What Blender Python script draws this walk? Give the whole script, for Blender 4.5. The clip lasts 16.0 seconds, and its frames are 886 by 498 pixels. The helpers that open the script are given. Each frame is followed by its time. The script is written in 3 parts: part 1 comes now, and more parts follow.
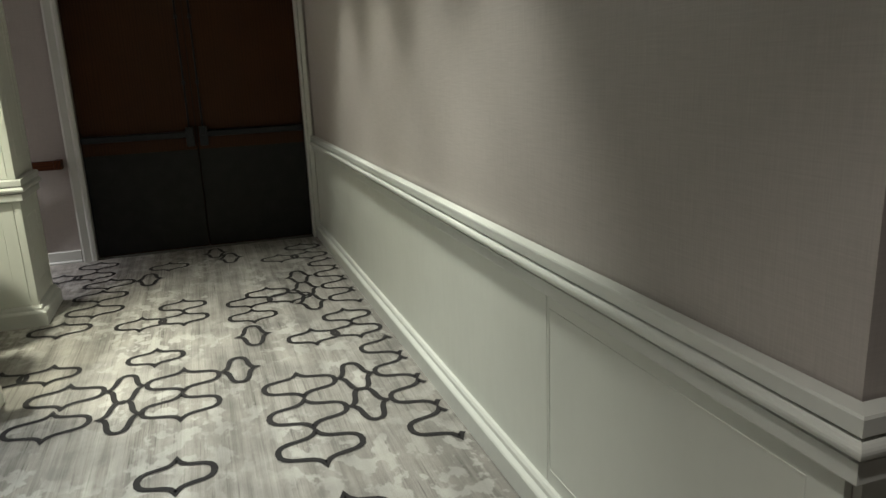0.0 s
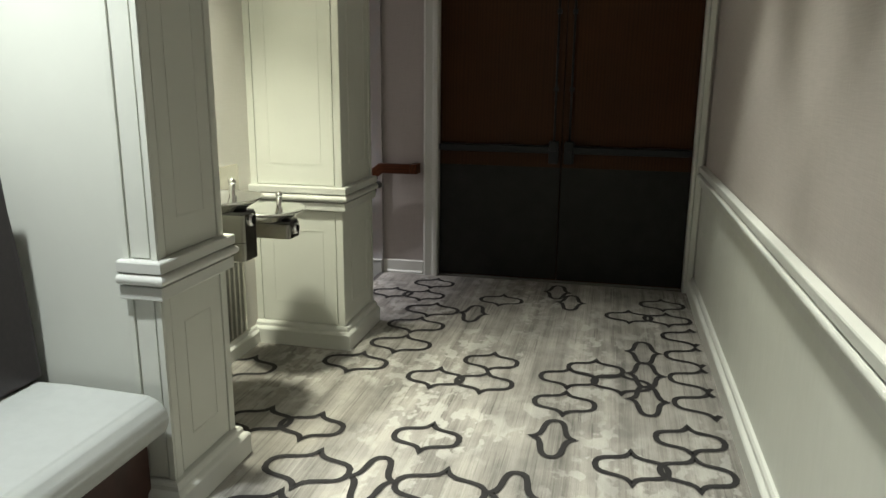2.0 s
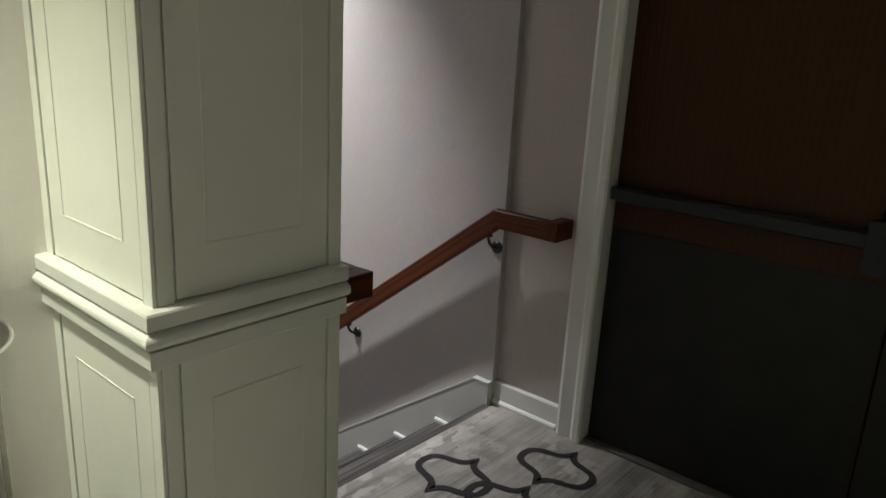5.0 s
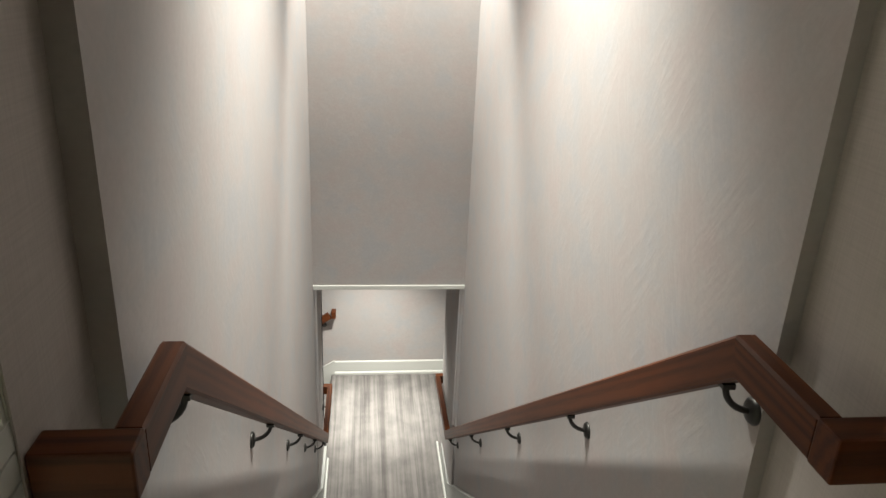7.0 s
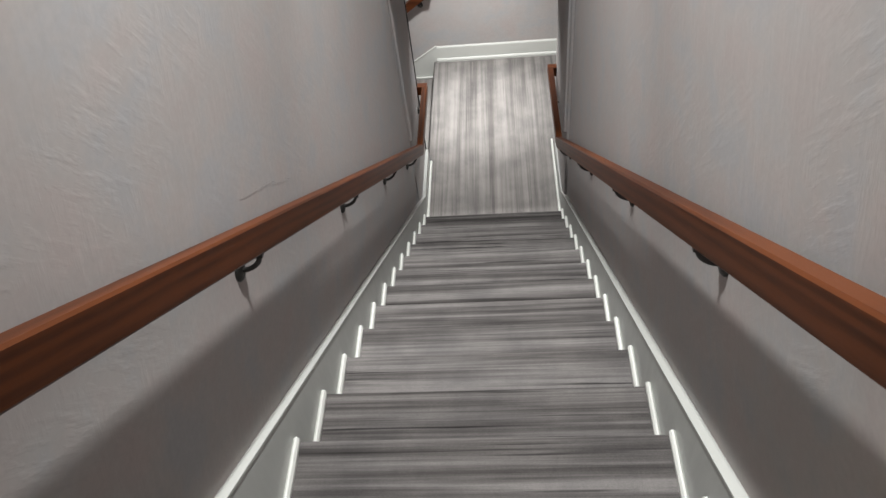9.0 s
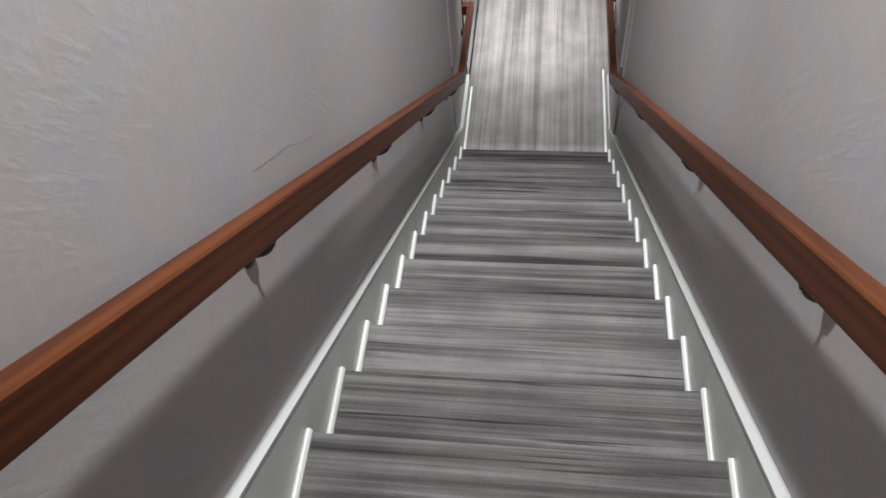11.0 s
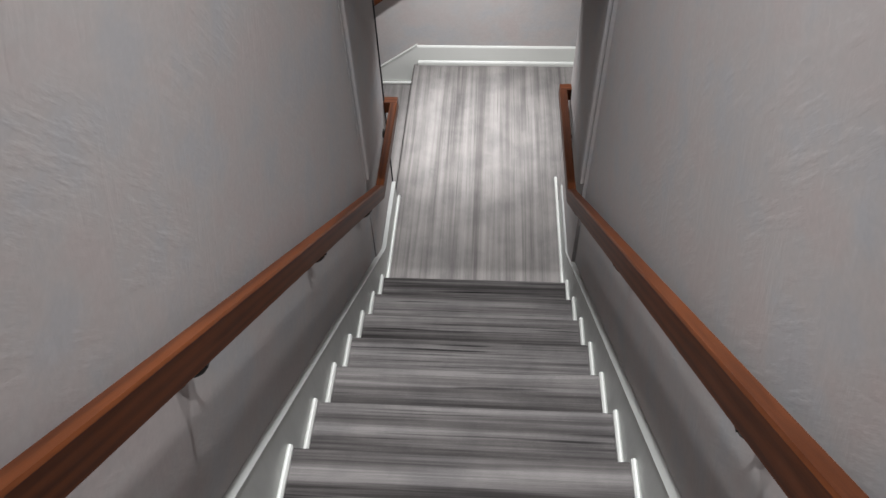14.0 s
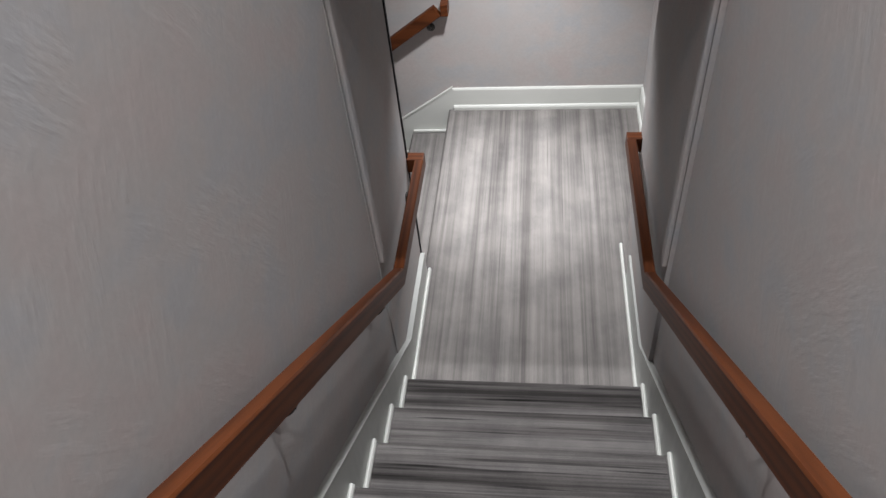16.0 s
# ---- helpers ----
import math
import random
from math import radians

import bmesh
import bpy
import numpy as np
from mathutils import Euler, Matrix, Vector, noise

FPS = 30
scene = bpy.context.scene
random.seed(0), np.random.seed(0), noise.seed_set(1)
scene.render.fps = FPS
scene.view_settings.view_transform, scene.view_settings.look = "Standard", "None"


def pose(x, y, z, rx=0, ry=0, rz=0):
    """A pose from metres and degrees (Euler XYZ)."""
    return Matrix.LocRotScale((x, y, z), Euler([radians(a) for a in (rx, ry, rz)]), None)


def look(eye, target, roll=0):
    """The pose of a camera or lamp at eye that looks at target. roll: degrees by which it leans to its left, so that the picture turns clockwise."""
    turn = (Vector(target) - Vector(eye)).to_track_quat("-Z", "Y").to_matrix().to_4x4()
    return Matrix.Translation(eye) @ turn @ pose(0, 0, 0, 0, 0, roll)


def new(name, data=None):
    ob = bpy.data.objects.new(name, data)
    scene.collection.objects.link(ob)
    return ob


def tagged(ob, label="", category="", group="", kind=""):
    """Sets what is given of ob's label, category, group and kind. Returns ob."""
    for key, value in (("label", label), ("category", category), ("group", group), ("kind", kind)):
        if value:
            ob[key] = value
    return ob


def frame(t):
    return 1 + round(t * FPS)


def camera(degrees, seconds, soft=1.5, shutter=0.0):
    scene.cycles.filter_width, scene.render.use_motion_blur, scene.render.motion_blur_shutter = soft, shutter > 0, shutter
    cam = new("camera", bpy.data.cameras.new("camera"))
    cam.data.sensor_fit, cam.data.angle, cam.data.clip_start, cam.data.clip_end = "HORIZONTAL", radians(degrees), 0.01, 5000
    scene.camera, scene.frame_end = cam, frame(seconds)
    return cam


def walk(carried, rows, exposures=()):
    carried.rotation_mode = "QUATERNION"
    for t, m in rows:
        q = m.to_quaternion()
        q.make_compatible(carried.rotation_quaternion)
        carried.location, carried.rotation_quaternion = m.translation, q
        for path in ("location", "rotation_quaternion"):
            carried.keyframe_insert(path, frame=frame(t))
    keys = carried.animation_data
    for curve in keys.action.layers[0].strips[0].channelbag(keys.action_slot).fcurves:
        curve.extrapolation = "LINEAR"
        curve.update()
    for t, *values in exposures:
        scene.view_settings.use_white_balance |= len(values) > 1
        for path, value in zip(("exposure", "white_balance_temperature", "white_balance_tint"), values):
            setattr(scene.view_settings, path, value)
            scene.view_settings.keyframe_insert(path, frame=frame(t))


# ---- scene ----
cam = camera(62.9, 16.0)
PATH = [
    (0, (-0.965, -6.596, 1.486), (-0.364, -4.752, 0.995), -2.4),
    (0.5, (-0.805, -6.297, 1.479), (-0.413, -4.411, 0.941), -1.2),
    (1, (-0.687, -6.015, 1.48), (-0.501, -4.098, 0.942), -0.9),
    (1.5, (-0.585, -5.748, 1.5), (-0.673, -3.816, 0.988), -0.4),
    (2, (-0.627, -5.337, 1.515), (-1.065, -3.441, 1.052), 0.5),
    (2.5, (-0.663, -4.927, 1.497), (-1.347, -3.094, 1.083), 0.3),
    (3, (-0.61, -4.413, 1.496), (-1.509, -2.679, 1.062), 0.7),
    (3.5, (-0.634, -3.91, 1.498), (-1.623, -2.242, 1.009), 1.7),
    (3.7, (-0.623, -3.705, 1.531), (-1.672, -2.074, 1.04), 1.8),
    (4, (-0.606, -3.346, 1.521), (-1.743, -1.774, 1.035), 1.7),
    (4.5, (-0.594, -2.863, 1.541), (-1.847, -1.391, 1.025), 2.0),
    (4.7, (-0.62, -2.655, 1.512), (-1.851, -1.172, 0.976), 2.9),
    (6.8, (-1.213, -0.816, 1.427), (-3.037, -0.366, 0.739), 2.9),
    (7, (-1.299, -0.732, 1.436), (-3.151, -0.518, 0.713), 2.5),
    (7.3, (-1.425, -0.653, 1.419), (-3.279, -0.643, 0.67), 0.8),
    (7.5, (-1.538, -0.606, 1.385), (-3.386, -0.626, 0.62), 0.1),
    (8, (-1.785, -0.526, 1.334), (-3.493, -0.571, 0.295), 0.8),
    (8.5, (-2.041, -0.474, 1.298), (-3.569, -0.609, 0.014), -1.0),
    (9, (-2.215, -0.464, 1.248), (-3.545, -0.64, -0.234), -8.0),
    (11.5, (-2.631, -0.523, 1.101), (-3.758, -0.784, -0.53), -8.1),
    (12, (-2.797, -0.46, 0.997), (-3.98, -0.737, -0.592), -9.4),
    (12.5, (-2.992, -0.481, 0.869), (-4.256, -0.62, -0.675), -6.5),
    (13, (-3.143, -0.528, 0.782), (-4.454, -0.613, -0.726), -3.1),
    (13.5, (-3.314, -0.48, 0.66), (-4.653, -0.58, -0.822), -3.5),
    (14, (-3.478, -0.496, 0.543), (-4.789, -0.614, -0.963), -2.4),
    (14.5, (-3.644, -0.571, 0.433), (-4.969, -0.737, -1.056), -1.4),
    (15, (-3.828, -0.519, 0.276), (-5.153, -0.756, -1.204), -1.2),
    (15.5, (-4.041, -0.498, 0.163), (-5.348, -0.793, -1.322), -5.7),
    (16, (-4.201, -0.507, 0.087), (-5.578, -0.759, -1.341), -6.8),
]
walk(cam, [(t, look(eye, target, roll)) for t, eye, target, roll in PATH],
     [(0, -0.1, 6250, 10), (1, 0.06, 6250, 10), (2, 0.06, 6250, 10), (3, 0.24, 6250, 10), (3.5, 0.2, 6250, 10), (4.7, 0, 6250, 10), (6.8, 0.74, 6750, 4), (7.5, 0.42, 6700, 4), (8.5, 0.33, 6400, 7), (9.2, 0.33, 6250, 8), (11.5, 0.31, 6000, 10), (12.5, 0.24, 6050, 10), (16, 0.24, 6120, 10)])

# ---- light ----
world = bpy.data.worlds.new("world")
scene.world = world
world.use_nodes = True
world.node_tree.nodes["Background"].inputs[0].default_value = (0.75, 0.8, 1.0, 1)
world.node_tree.nodes["Background"].inputs[1].default_value = 0.0


def downlight(name, x, y, z, watts, colour, cone=110, blend=0.7, radius=0.05, aim=(0, 0)):
    data = bpy.data.lights.new(name, "SPOT")
    data.energy, data.color, data.spot_size, data.spot_blend, data.shadow_soft_size = watts, colour, radians(cone), blend, radius
    ob = new(name, data)
    ob.matrix_world = look((x, y, z), (x + aim[0], y + aim[1], z - 1))
    return ob


WARM, HALL_WHITE, COOL, STAIR_WHITE = (0.97, 0.955, 0.72), (0.97, 0.98, 0.82), (0.96, 1.0, 0.93), (1.0, 0.975, 0.945)
HALL_Z, STAIR_Z, LOW_Z = 3.00, 3.00, -0.64
downlight("alcove_downlight", -2.47, -2.58, HALL_Z - 0.03, 410, WARM, 76, 0.78, 0.12)
downlight("niche_downlight", -2.40, -4.05, HALL_Z - 0.03, 260, COOL, 104, 1.0)
for y, watts in ((-1.75, 124), (-2.65, 128), (-3.55, 138), (-4.25, 148)):
    downlight("hall_downlight", -0.55, y, HALL_Z - 0.03, watts, HALL_WHITE, 62, 0.75, 0.10)
downlight("corner_downlight", -1.0, -6.5, HALL_Z - 0.03, 125, (1.0, 0.94, 0.82), 88, 0.9)
downlight("stair_downlight_top", -3.74, -0.57, STAIR_Z - 0.03, 585, STAIR_WHITE, 82, 1.0, 0.05)
downlight("stair_downlight_end", -5.70, -0.58, STAIR_Z - 0.03, 455, STAIR_WHITE, 66, 0.5, 0.05)
downlight("landing_downlight", -7.45, -0.66, LOW_Z - 0.03, 230, STAIR_WHITE, 100, 1.0)
downlight("landing_downlight_beam", -7.45, -0.66, LOW_Z - 0.04, 225, STAIR_WHITE, 46, 1.0)

# ---- materials ----


def material(name, rough=0.6, metal=0.0):
    m = bpy.data.materials.new(name)
    m.use_nodes = True
    b = m.node_tree.nodes["Principled BSDF"]
    b.inputs["Roughness"].default_value, b.inputs["Metallic"].default_value = rough, metal
    return m, m.node_tree.nodes, m.node_tree.links, b


def coords(n, l, scale, kind="Object"):
    tc, mp = n.new("ShaderNodeTexCoord"), n.new("ShaderNodeMapping")
    mp.inputs["Scale"].default_value = scale
    l.new(tc.outputs[kind], mp.inputs["Vector"])
    return mp.outputs["Vector"]


def noise_tex(n, l, vec, scale=1.0, detail=4.0, rough=0.6):
    t = n.new("ShaderNodeTexNoise")
    t.inputs["Scale"].default_value, t.inputs["Detail"].default_value, t.inputs["Roughness"].default_value = scale, detail, rough
    l.new(vec, t.inputs["Vector"])
    return t.outputs["Fac"]


def ramp(n, l, fac, stops):
    r = n.new("ShaderNodeValToRGB")
    e = r.color_ramp.elements
    while len(e) < len(stops):
        e.new(0.5)
    for k, (p, c) in zip(e, stops):
        k.position, k.color = p, (*c, 1)
    l.new(fac, r.inputs["Fac"])
    return r.outputs["Color"]


def mix(n, l, fac, a, b, how="MIX"):
    m = n.new("ShaderNodeMix")
    m.data_type, m.blend_type = "RGBA", how
    for value, at in ((fac, 0), (a, 6), (b, 7)):
        if isinstance(value, (float, int)):
            m.inputs[at].default_value = value
        elif isinstance(value, tuple):
            m.inputs[at].default_value = (*value, 1)
        else:
            l.new(value, m.inputs[at])
    return m.outputs[2]


def bump(n, l, b, fac, strength, distance):
    k = n.new("ShaderNodeBump")
    k.inputs["Strength"].default_value, k.inputs["Distance"].default_value = strength, distance
    l.new(fac, k.inputs["Height"])
    l.new(k.outputs["Normal"], b.inputs["Normal"])


def grey(v):
    return (v, v, v)


def make_linen(name, base, dark):
    m, n, l, b = material(name, 0.85)
    up = noise_tex(n, l, coords(n, l, (260, 260, 9)), 1, 3)
    across = noise_tex(n, l, coords(n, l, (9, 9, 240)), 1, 3)
    weave = mix(n, l, 0.5, up, across)
    wide = noise_tex(n, l, coords(n, l, (1, 1, 1)), 2.3, 5)
    col = ramp(n, l, weave, [(0.34, dark), (0.66, base)])
    col = mix(n, l, ramp(n, l, wide, [(0.3, grey(0.0)), (0.7, grey(0.25))]), col, tuple(c * 0.86 for c in base))
    l.new(col, b.inputs["Base Color"])
    bump(n, l, b, weave, 0.25, 0.002)
    return m


def make_plaster(name, base, dark):
    """Trowelled wall covering: low slanting ridges, and rosy and bluish clouds."""
    m, n, l, b = material(name, 0.8)
    strokes = []
    for angle in (0.95, 2.05):
        turn, stretch = n.new("ShaderNodeMapping"), n.new("ShaderNodeMapping")
        turn.inputs["Rotation"].default_value = (0, angle, 0)
        stretch.inputs["Scale"].default_value = (11, 20, 44)
        l.new(coords(n, l, (1, 1, 1)), turn.inputs["Vector"])
        l.new(turn.outputs["Vector"], stretch.inputs["Vector"])
        strokes.append(noise_tex(n, l, stretch.outputs["Vector"], 1, 3, 0.55))
    pass_over = ramp(n, l, noise_tex(n, l, coords(n, l, (4.5, 4.5, 4.5)), 1, 3), [(0.42, grey(0)), (0.58, grey(1))])
    ridges = mix(n, l, pass_over, strokes[0], strokes[1])
    fine = noise_tex(n, l, coords(n, l, (60, 60, 80)), 1, 4, 0.6)
    clouds = noise_tex(n, l, coords(n, l, (5, 5, 6)), 1, 4, 0.6)
    wide = noise_tex(n, l, coords(n, l, (1, 1, 1)), 1.7, 5)
    col = ramp(n, l, mix(n, l, 0.42, fine, ridges), [(0.3, dark), (0.7, base)])
    rosy = ramp(n, l, clouds, [(0.36, (1.0, 0.935, 0.925)), (0.5, (0.985, 0.972, 0.968)), (0.64, (0.915, 0.955, 1.0))])
    col = mix(n, l, 1.0, col, rosy, "MULTIPLY")
    col = mix(n, l, ramp(n, l, wide, [(0.38, grey(0.0)), (0.66, grey(0.4))]), col, tuple(c * 0.83 for c in base))
    l.new(col, b.inputs["Base Color"])
    raised = ramp(n, l, ridges, [(0.46, grey(0)), (0.68, grey(1))])
    bump(n, l, b, mix(n, l, 0.8, fine, raised), 0.13, 0.003)
    return m


def make_paint(name, base, rough=0.42):
    m, n, l, b = material(name, rough)
    wide = noise_tex(n, l, coords(n, l, (1, 1, 1)), 3.1, 5)
    brush = noise_tex(n, l, coords(n, l, (30, 30, 6)), 1, 4)
    col = mix(n, l, ramp(n, l, wide, [(0.4, grey(0)), (0.75, grey(0.35))]), base, tuple(c * 0.88 for c in base))
    l.new(col, b.inputs["Base Color"])
    l.new(ramp(n, l, brush, [(0.3, grey(rough - 0.08)), (0.7, grey(rough + 0.12))]), b.inputs["Roughness"])
    bump(n, l, b, brush, 0.06, 0.002)
    return m


def make_carpet(name, along, pale, mid, dark, patches=False, lines=0.45, reach=1.0, wide=0.5, size=1.0):
    """Striped loop carpet; the stripes run along the named axis. lines: how dark its thin lines are; reach: how short the stripes are."""
    m, n, l, b = material(name, 0.95)
    b.inputs["Specular IOR Level"].default_value = 0.15

    def stripes(across, length, detail, rough=0.6):
        v = (length * reach, across, across) if along == "x" else (across, length * reach, across)
        return noise_tex(n, l, coords(n, l, v), 1, detail, rough)

    fine, medium, band = stripes(210 * size, 2.2, 3), stripes(62 * size, 1.3, 4, 0.65), stripes(15, 0.5, 3)
    pile = noise_tex(n, l, coords(n, l, (420, 420, 420)), 1, 2)
    col = ramp(n, l, mix(n, l, wide, mix(n, l, 0.5, fine, medium), band), [(0.38, dark), (0.49, mid), (0.60, pale)])
    thin = ramp(n, l, stripes(120 * size, 2.0, 1, 0.5), [(0.30, grey(lines)), (0.39, grey(1.0))])
    where = ramp(n, l, stripes(9, 1.6, 3), [(0.38, grey(1)), (0.58, grey(0.25))])
    col = mix(n, l, where, col, mix(n, l, 1.0, col, thin, "MULTIPLY"))
    blotch = noise_tex(n, l, coords(n, l, (5, 5, 5)), 1, 4, 0.6)
    col = mix(n, l, 1.0, col, ramp(n, l, blotch, [(0.35, (0.76, 0.75, 0.755)), (0.62, (1.0, 0.98, 0.97))]), "MULTIPLY")
    if patches:
        spots = noise_tex(n, l, coords(n, l, (13, 8, 8)), 1, 3, 0.55)
        big = noise_tex(n, l, coords(n, l, (1.9, 1.3, 1)), 1, 4, 0.6)
        there = mix(n, l, 1.0, ramp(n, l, spots, [(0.50, grey(0)), (0.55, grey(1))]), ramp(n, l, big, [(0.43, grey(0)), (0.58, grey(0.66))]), "MULTIPLY")
        col = mix(n, l, there, col, patches)
        worn = ramp(n, l, noise_tex(n, l, coords(n, l, (3.2, 0.5, 1)), 1, 3), [(0.35, grey(0.66)), (0.6, grey(1))])
        col = mix(n, l, 1.0, col, worn, "MULTIPLY")
    col = mix(n, l, 1.0, col, ramp(n, l, pile, [(0.3, grey(0.72)), (0.7, grey(1.0))]), "MULTIPLY")
    l.new(col, b.inputs["Base Color"])
    bump(n, l, b, mix(n, l, 0.5, pile, fine), 0.5, 0.004)
    return m


def make_wood(name, along, dark, pale, rough=0.35, tilt=0.0):
    """Straight-grained wood; the grain runs along an axis, turned by tilt about y."""
    m, n, l, b = material(name, rough)
    turn, size = n.new("ShaderNodeMapping"), n.new("ShaderNodeMapping")
    turn.inputs["Rotation"].default_value = (0, tilt, 0)
    size.inputs["Scale"].default_value = {"x": (1.5, 30, 30), "y": (30, 1.5, 30), "z": (30, 30, 1.5)}[along]
    tc = n.new("ShaderNodeTexCoord")
    l.new(tc.outputs["Object"], turn.inputs["Vector"])
    l.new(turn.outputs["Vector"], size.inputs["Vector"])
    vec = size.outputs["Vector"]
    rings = n.new("ShaderNodeTexWave")
    rings.wave_type, rings.rings_direction = "RINGS", along.upper()
    rings.inputs["Scale"].default_value, rings.inputs["Distortion"].default_value, rings.inputs["Detail"].default_value, rings.inputs["Detail Scale"].default_value = 0.45, 7.0, 3, 0.8
    l.new(vec, rings.inputs["Vector"])
    pores = noise_tex(n, l, vec, 3.2, 6, 0.7)
    col = ramp(n, l, mix(n, l, 0.72, rings.outputs["Fac"], pores), [(0.30, dark), (0.62, pale)])
    tone = noise_tex(n, l, coords(n, l, (2, 2, 2)), 1, 3)
    col = mix(n, l, 1.0, col, ramp(n, l, tone, [(0.3, grey(0.72)), (0.7, grey(1.0))]), "MULTIPLY")
    l.new(col, b.inputs["Base Color"])
    bump(n, l, b, pores, 0.12, 0.002)
    return m


def make_metal(name, base, rough, brushed=None):
    """brushed: the scale of the fine grain; such sheet also bends a little, in soft upright waves."""
    m, n, l, b = material(name, rough, 1.0)
    b.inputs["Base Color"].default_value = (*base, 1)
    if brushed:
        t = noise_tex(n, l, coords(n, l, brushed), 1, 4)
        l.new(ramp(n, l, t, [(0.3, grey(rough - 0.03)), (0.7, grey(rough + 0.03))]), b.inputs["Roughness"])
        l.new(ramp(n, l, t, [(0.2, tuple(c * 0.94 for c in base)), (0.8, base)]), b.inputs["Base Color"])
        bump(n, l, b, noise_tex(n, l, coords(n, l, (6, 6, 0.7)), 1, 2), 0.5, 0.02)
    return m


LINEN = make_linen("linen_wallcovering", (0.49, 0.445, 0.42), (0.41, 0.37, 0.347))
STAIR_WALL = make_plaster("stair_wallcovering", (0.455, 0.431, 0.42), (0.40, 0.378, 0.368))
PAINT = make_paint("panel_paint", (0.68, 0.69, 0.635))
TRIM = make_paint("trim_paint", (0.64, 0.645, 0.61), 0.38)
# trim paint made greyer: the handrail's shade on the skirts, put into the colour
SHADED_TRIM = make_paint("shaded_trim_paint", (0.50, 0.51, 0.485), 0.45)
CEILING = make_paint("ceiling_paint", (0.60, 0.59, 0.57), 0.8)
HALL_CARPET = make_carpet("hall_carpet", "y", (0.50, 0.478, 0.444), (0.40, 0.382, 0.354), (0.255, 0.242, 0.224), (0.61, 0.59, 0.555), lines=0.55)
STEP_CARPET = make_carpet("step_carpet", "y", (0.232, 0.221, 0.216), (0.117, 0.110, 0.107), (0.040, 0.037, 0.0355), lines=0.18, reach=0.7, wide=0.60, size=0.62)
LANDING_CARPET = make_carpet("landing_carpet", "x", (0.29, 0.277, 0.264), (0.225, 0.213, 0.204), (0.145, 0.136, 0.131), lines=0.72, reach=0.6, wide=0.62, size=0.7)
RAIL_X = make_wood("rail_wood", "x", (0.056, 0.0155, 0.0047), (0.114, 0.0325, 0.0092), 0.45, math.atan(0.756))
RAIL_FLAT = make_wood("rail_wood_level", "x", (0.056, 0.0155, 0.0047), (0.114, 0.0325, 0.0092), 0.45)
RAIL_Y = make_wood("rail_wood_across", "y", (0.056, 0.0155, 0.0047), (0.114, 0.0325, 0.0092), 0.45)
DOOR_WOOD = make_wood("door_veneer", "z", (0.036, 0.0115, 0.002), (0.052, 0.017, 0.003), 0.55)
STEEL = make_metal("brushed_steel", (0.68, 0.655, 0.595), 0.22, (200, 3, 200))
BASIN = make_metal("spun_steel", (0.80, 0.81, 0.80), 0.17)
PALE_LINEN = make_linen("pale_linen", (0.80, 0.775, 0.73), (0.75, 0.725, 0.68))
STEEL_UP = make_metal("brushed_steel_upright", (0.52, 0.50, 0.46), 0.34)
ARM_STEEL = make_metal("arm_steel", (0.40, 0.385, 0.35), 0.27)
LOUVRE = make_metal("louvre_steel", (0.30, 0.29, 0.265), 0.42)
CHROME = make_metal("chrome", (0.78, 0.78, 0.78), 0.12)
DARK_STEEL = make_metal("dark_steel", (0.16, 0.155, 0.15), 0.38)
BRACKET = make_metal("blackened_bracket", (0.07, 0.068, 0.065), 0.45)


def make_plain(name, base, rough, spread=0.25, scale=30):
    m, n, l, b = material(name, rough)
    t = noise_tex(n, l, coords(n, l, (scale, scale, scale)), 1, 5)
    l.new(ramp(n, l, t, [(0.3, tuple(c * (1 - spread) for c in base)), (0.7, base)]), b.inputs["Base Color"])
    bump(n, l, b, t, 0.1, 0.002)
    return m


MOTIF = make_plain("motif_yarn", (0.022, 0.0195, 0.0205), 0.95, 0.5, 200)
KICK = make_plain("kick_plate", (0.018, 0.018, 0.016), 0.5, 0.4, 9)
GRAPHITE = make_plain("exit_device", (0.022, 0.024, 0.026), 0.45, 0.2, 40)
RUBBER = make_plain("threshold_metal", (0.12, 0.115, 0.105), 0.5)
CUSHION = make_plain("cushion_vinyl", (0.50, 0.515, 0.495), 0.5, 0.06, 25)
BACKREST = make_plain("backrest_leather", (0.030, 0.018, 0.022), 0.45, 0.4, 50)
PLINTH = make_plain("plinth_wood", (0.06, 0.022, 0.015), 0.45, 0.4, 14)
CRACK = make_plain("crack_shadow", (0.30, 0.284, 0.277), 0.95)
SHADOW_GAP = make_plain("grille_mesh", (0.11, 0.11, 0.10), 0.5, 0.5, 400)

for m in (STEEL, STEEL_UP, ARM_STEEL):
    # brushed crosswise, so that reflections draw out upright
    n, l = m.node_tree.nodes, m.node_tree.links
    upright = n.new("ShaderNodeCombineXYZ")
    upright.inputs["Z"].default_value = 1.0
    l.new(upright.outputs["Vector"], n["Principled BSDF"].inputs["Tangent"])
    n["Principled BSDF"].inputs["Anisotropic"].default_value = 0.85
spun = BASIN.node_tree.nodes.new("ShaderNodeTangent")
spun.direction_type, spun.axis = "RADIAL", "Z"
BASIN.node_tree.links.new(spun.outputs["Tangent"], BASIN.node_tree.nodes["Principled BSDF"].inputs["Tangent"])
BASIN.node_tree.nodes["Principled BSDF"].inputs["Anisotropic"].default_value = 0.7
BASIN.node_tree.nodes["Principled BSDF"].inputs["Anisotropic Rotation"].default_value = 0.25
for m in (DOOR_WOOD, KICK, GRAPHITE, RAIL_X, RAIL_FLAT, RAIL_Y):
    m.node_tree.nodes["Principled BSDF"].inputs["Specular IOR Level"].default_value = 0.2

# ---- mesh helpers ----


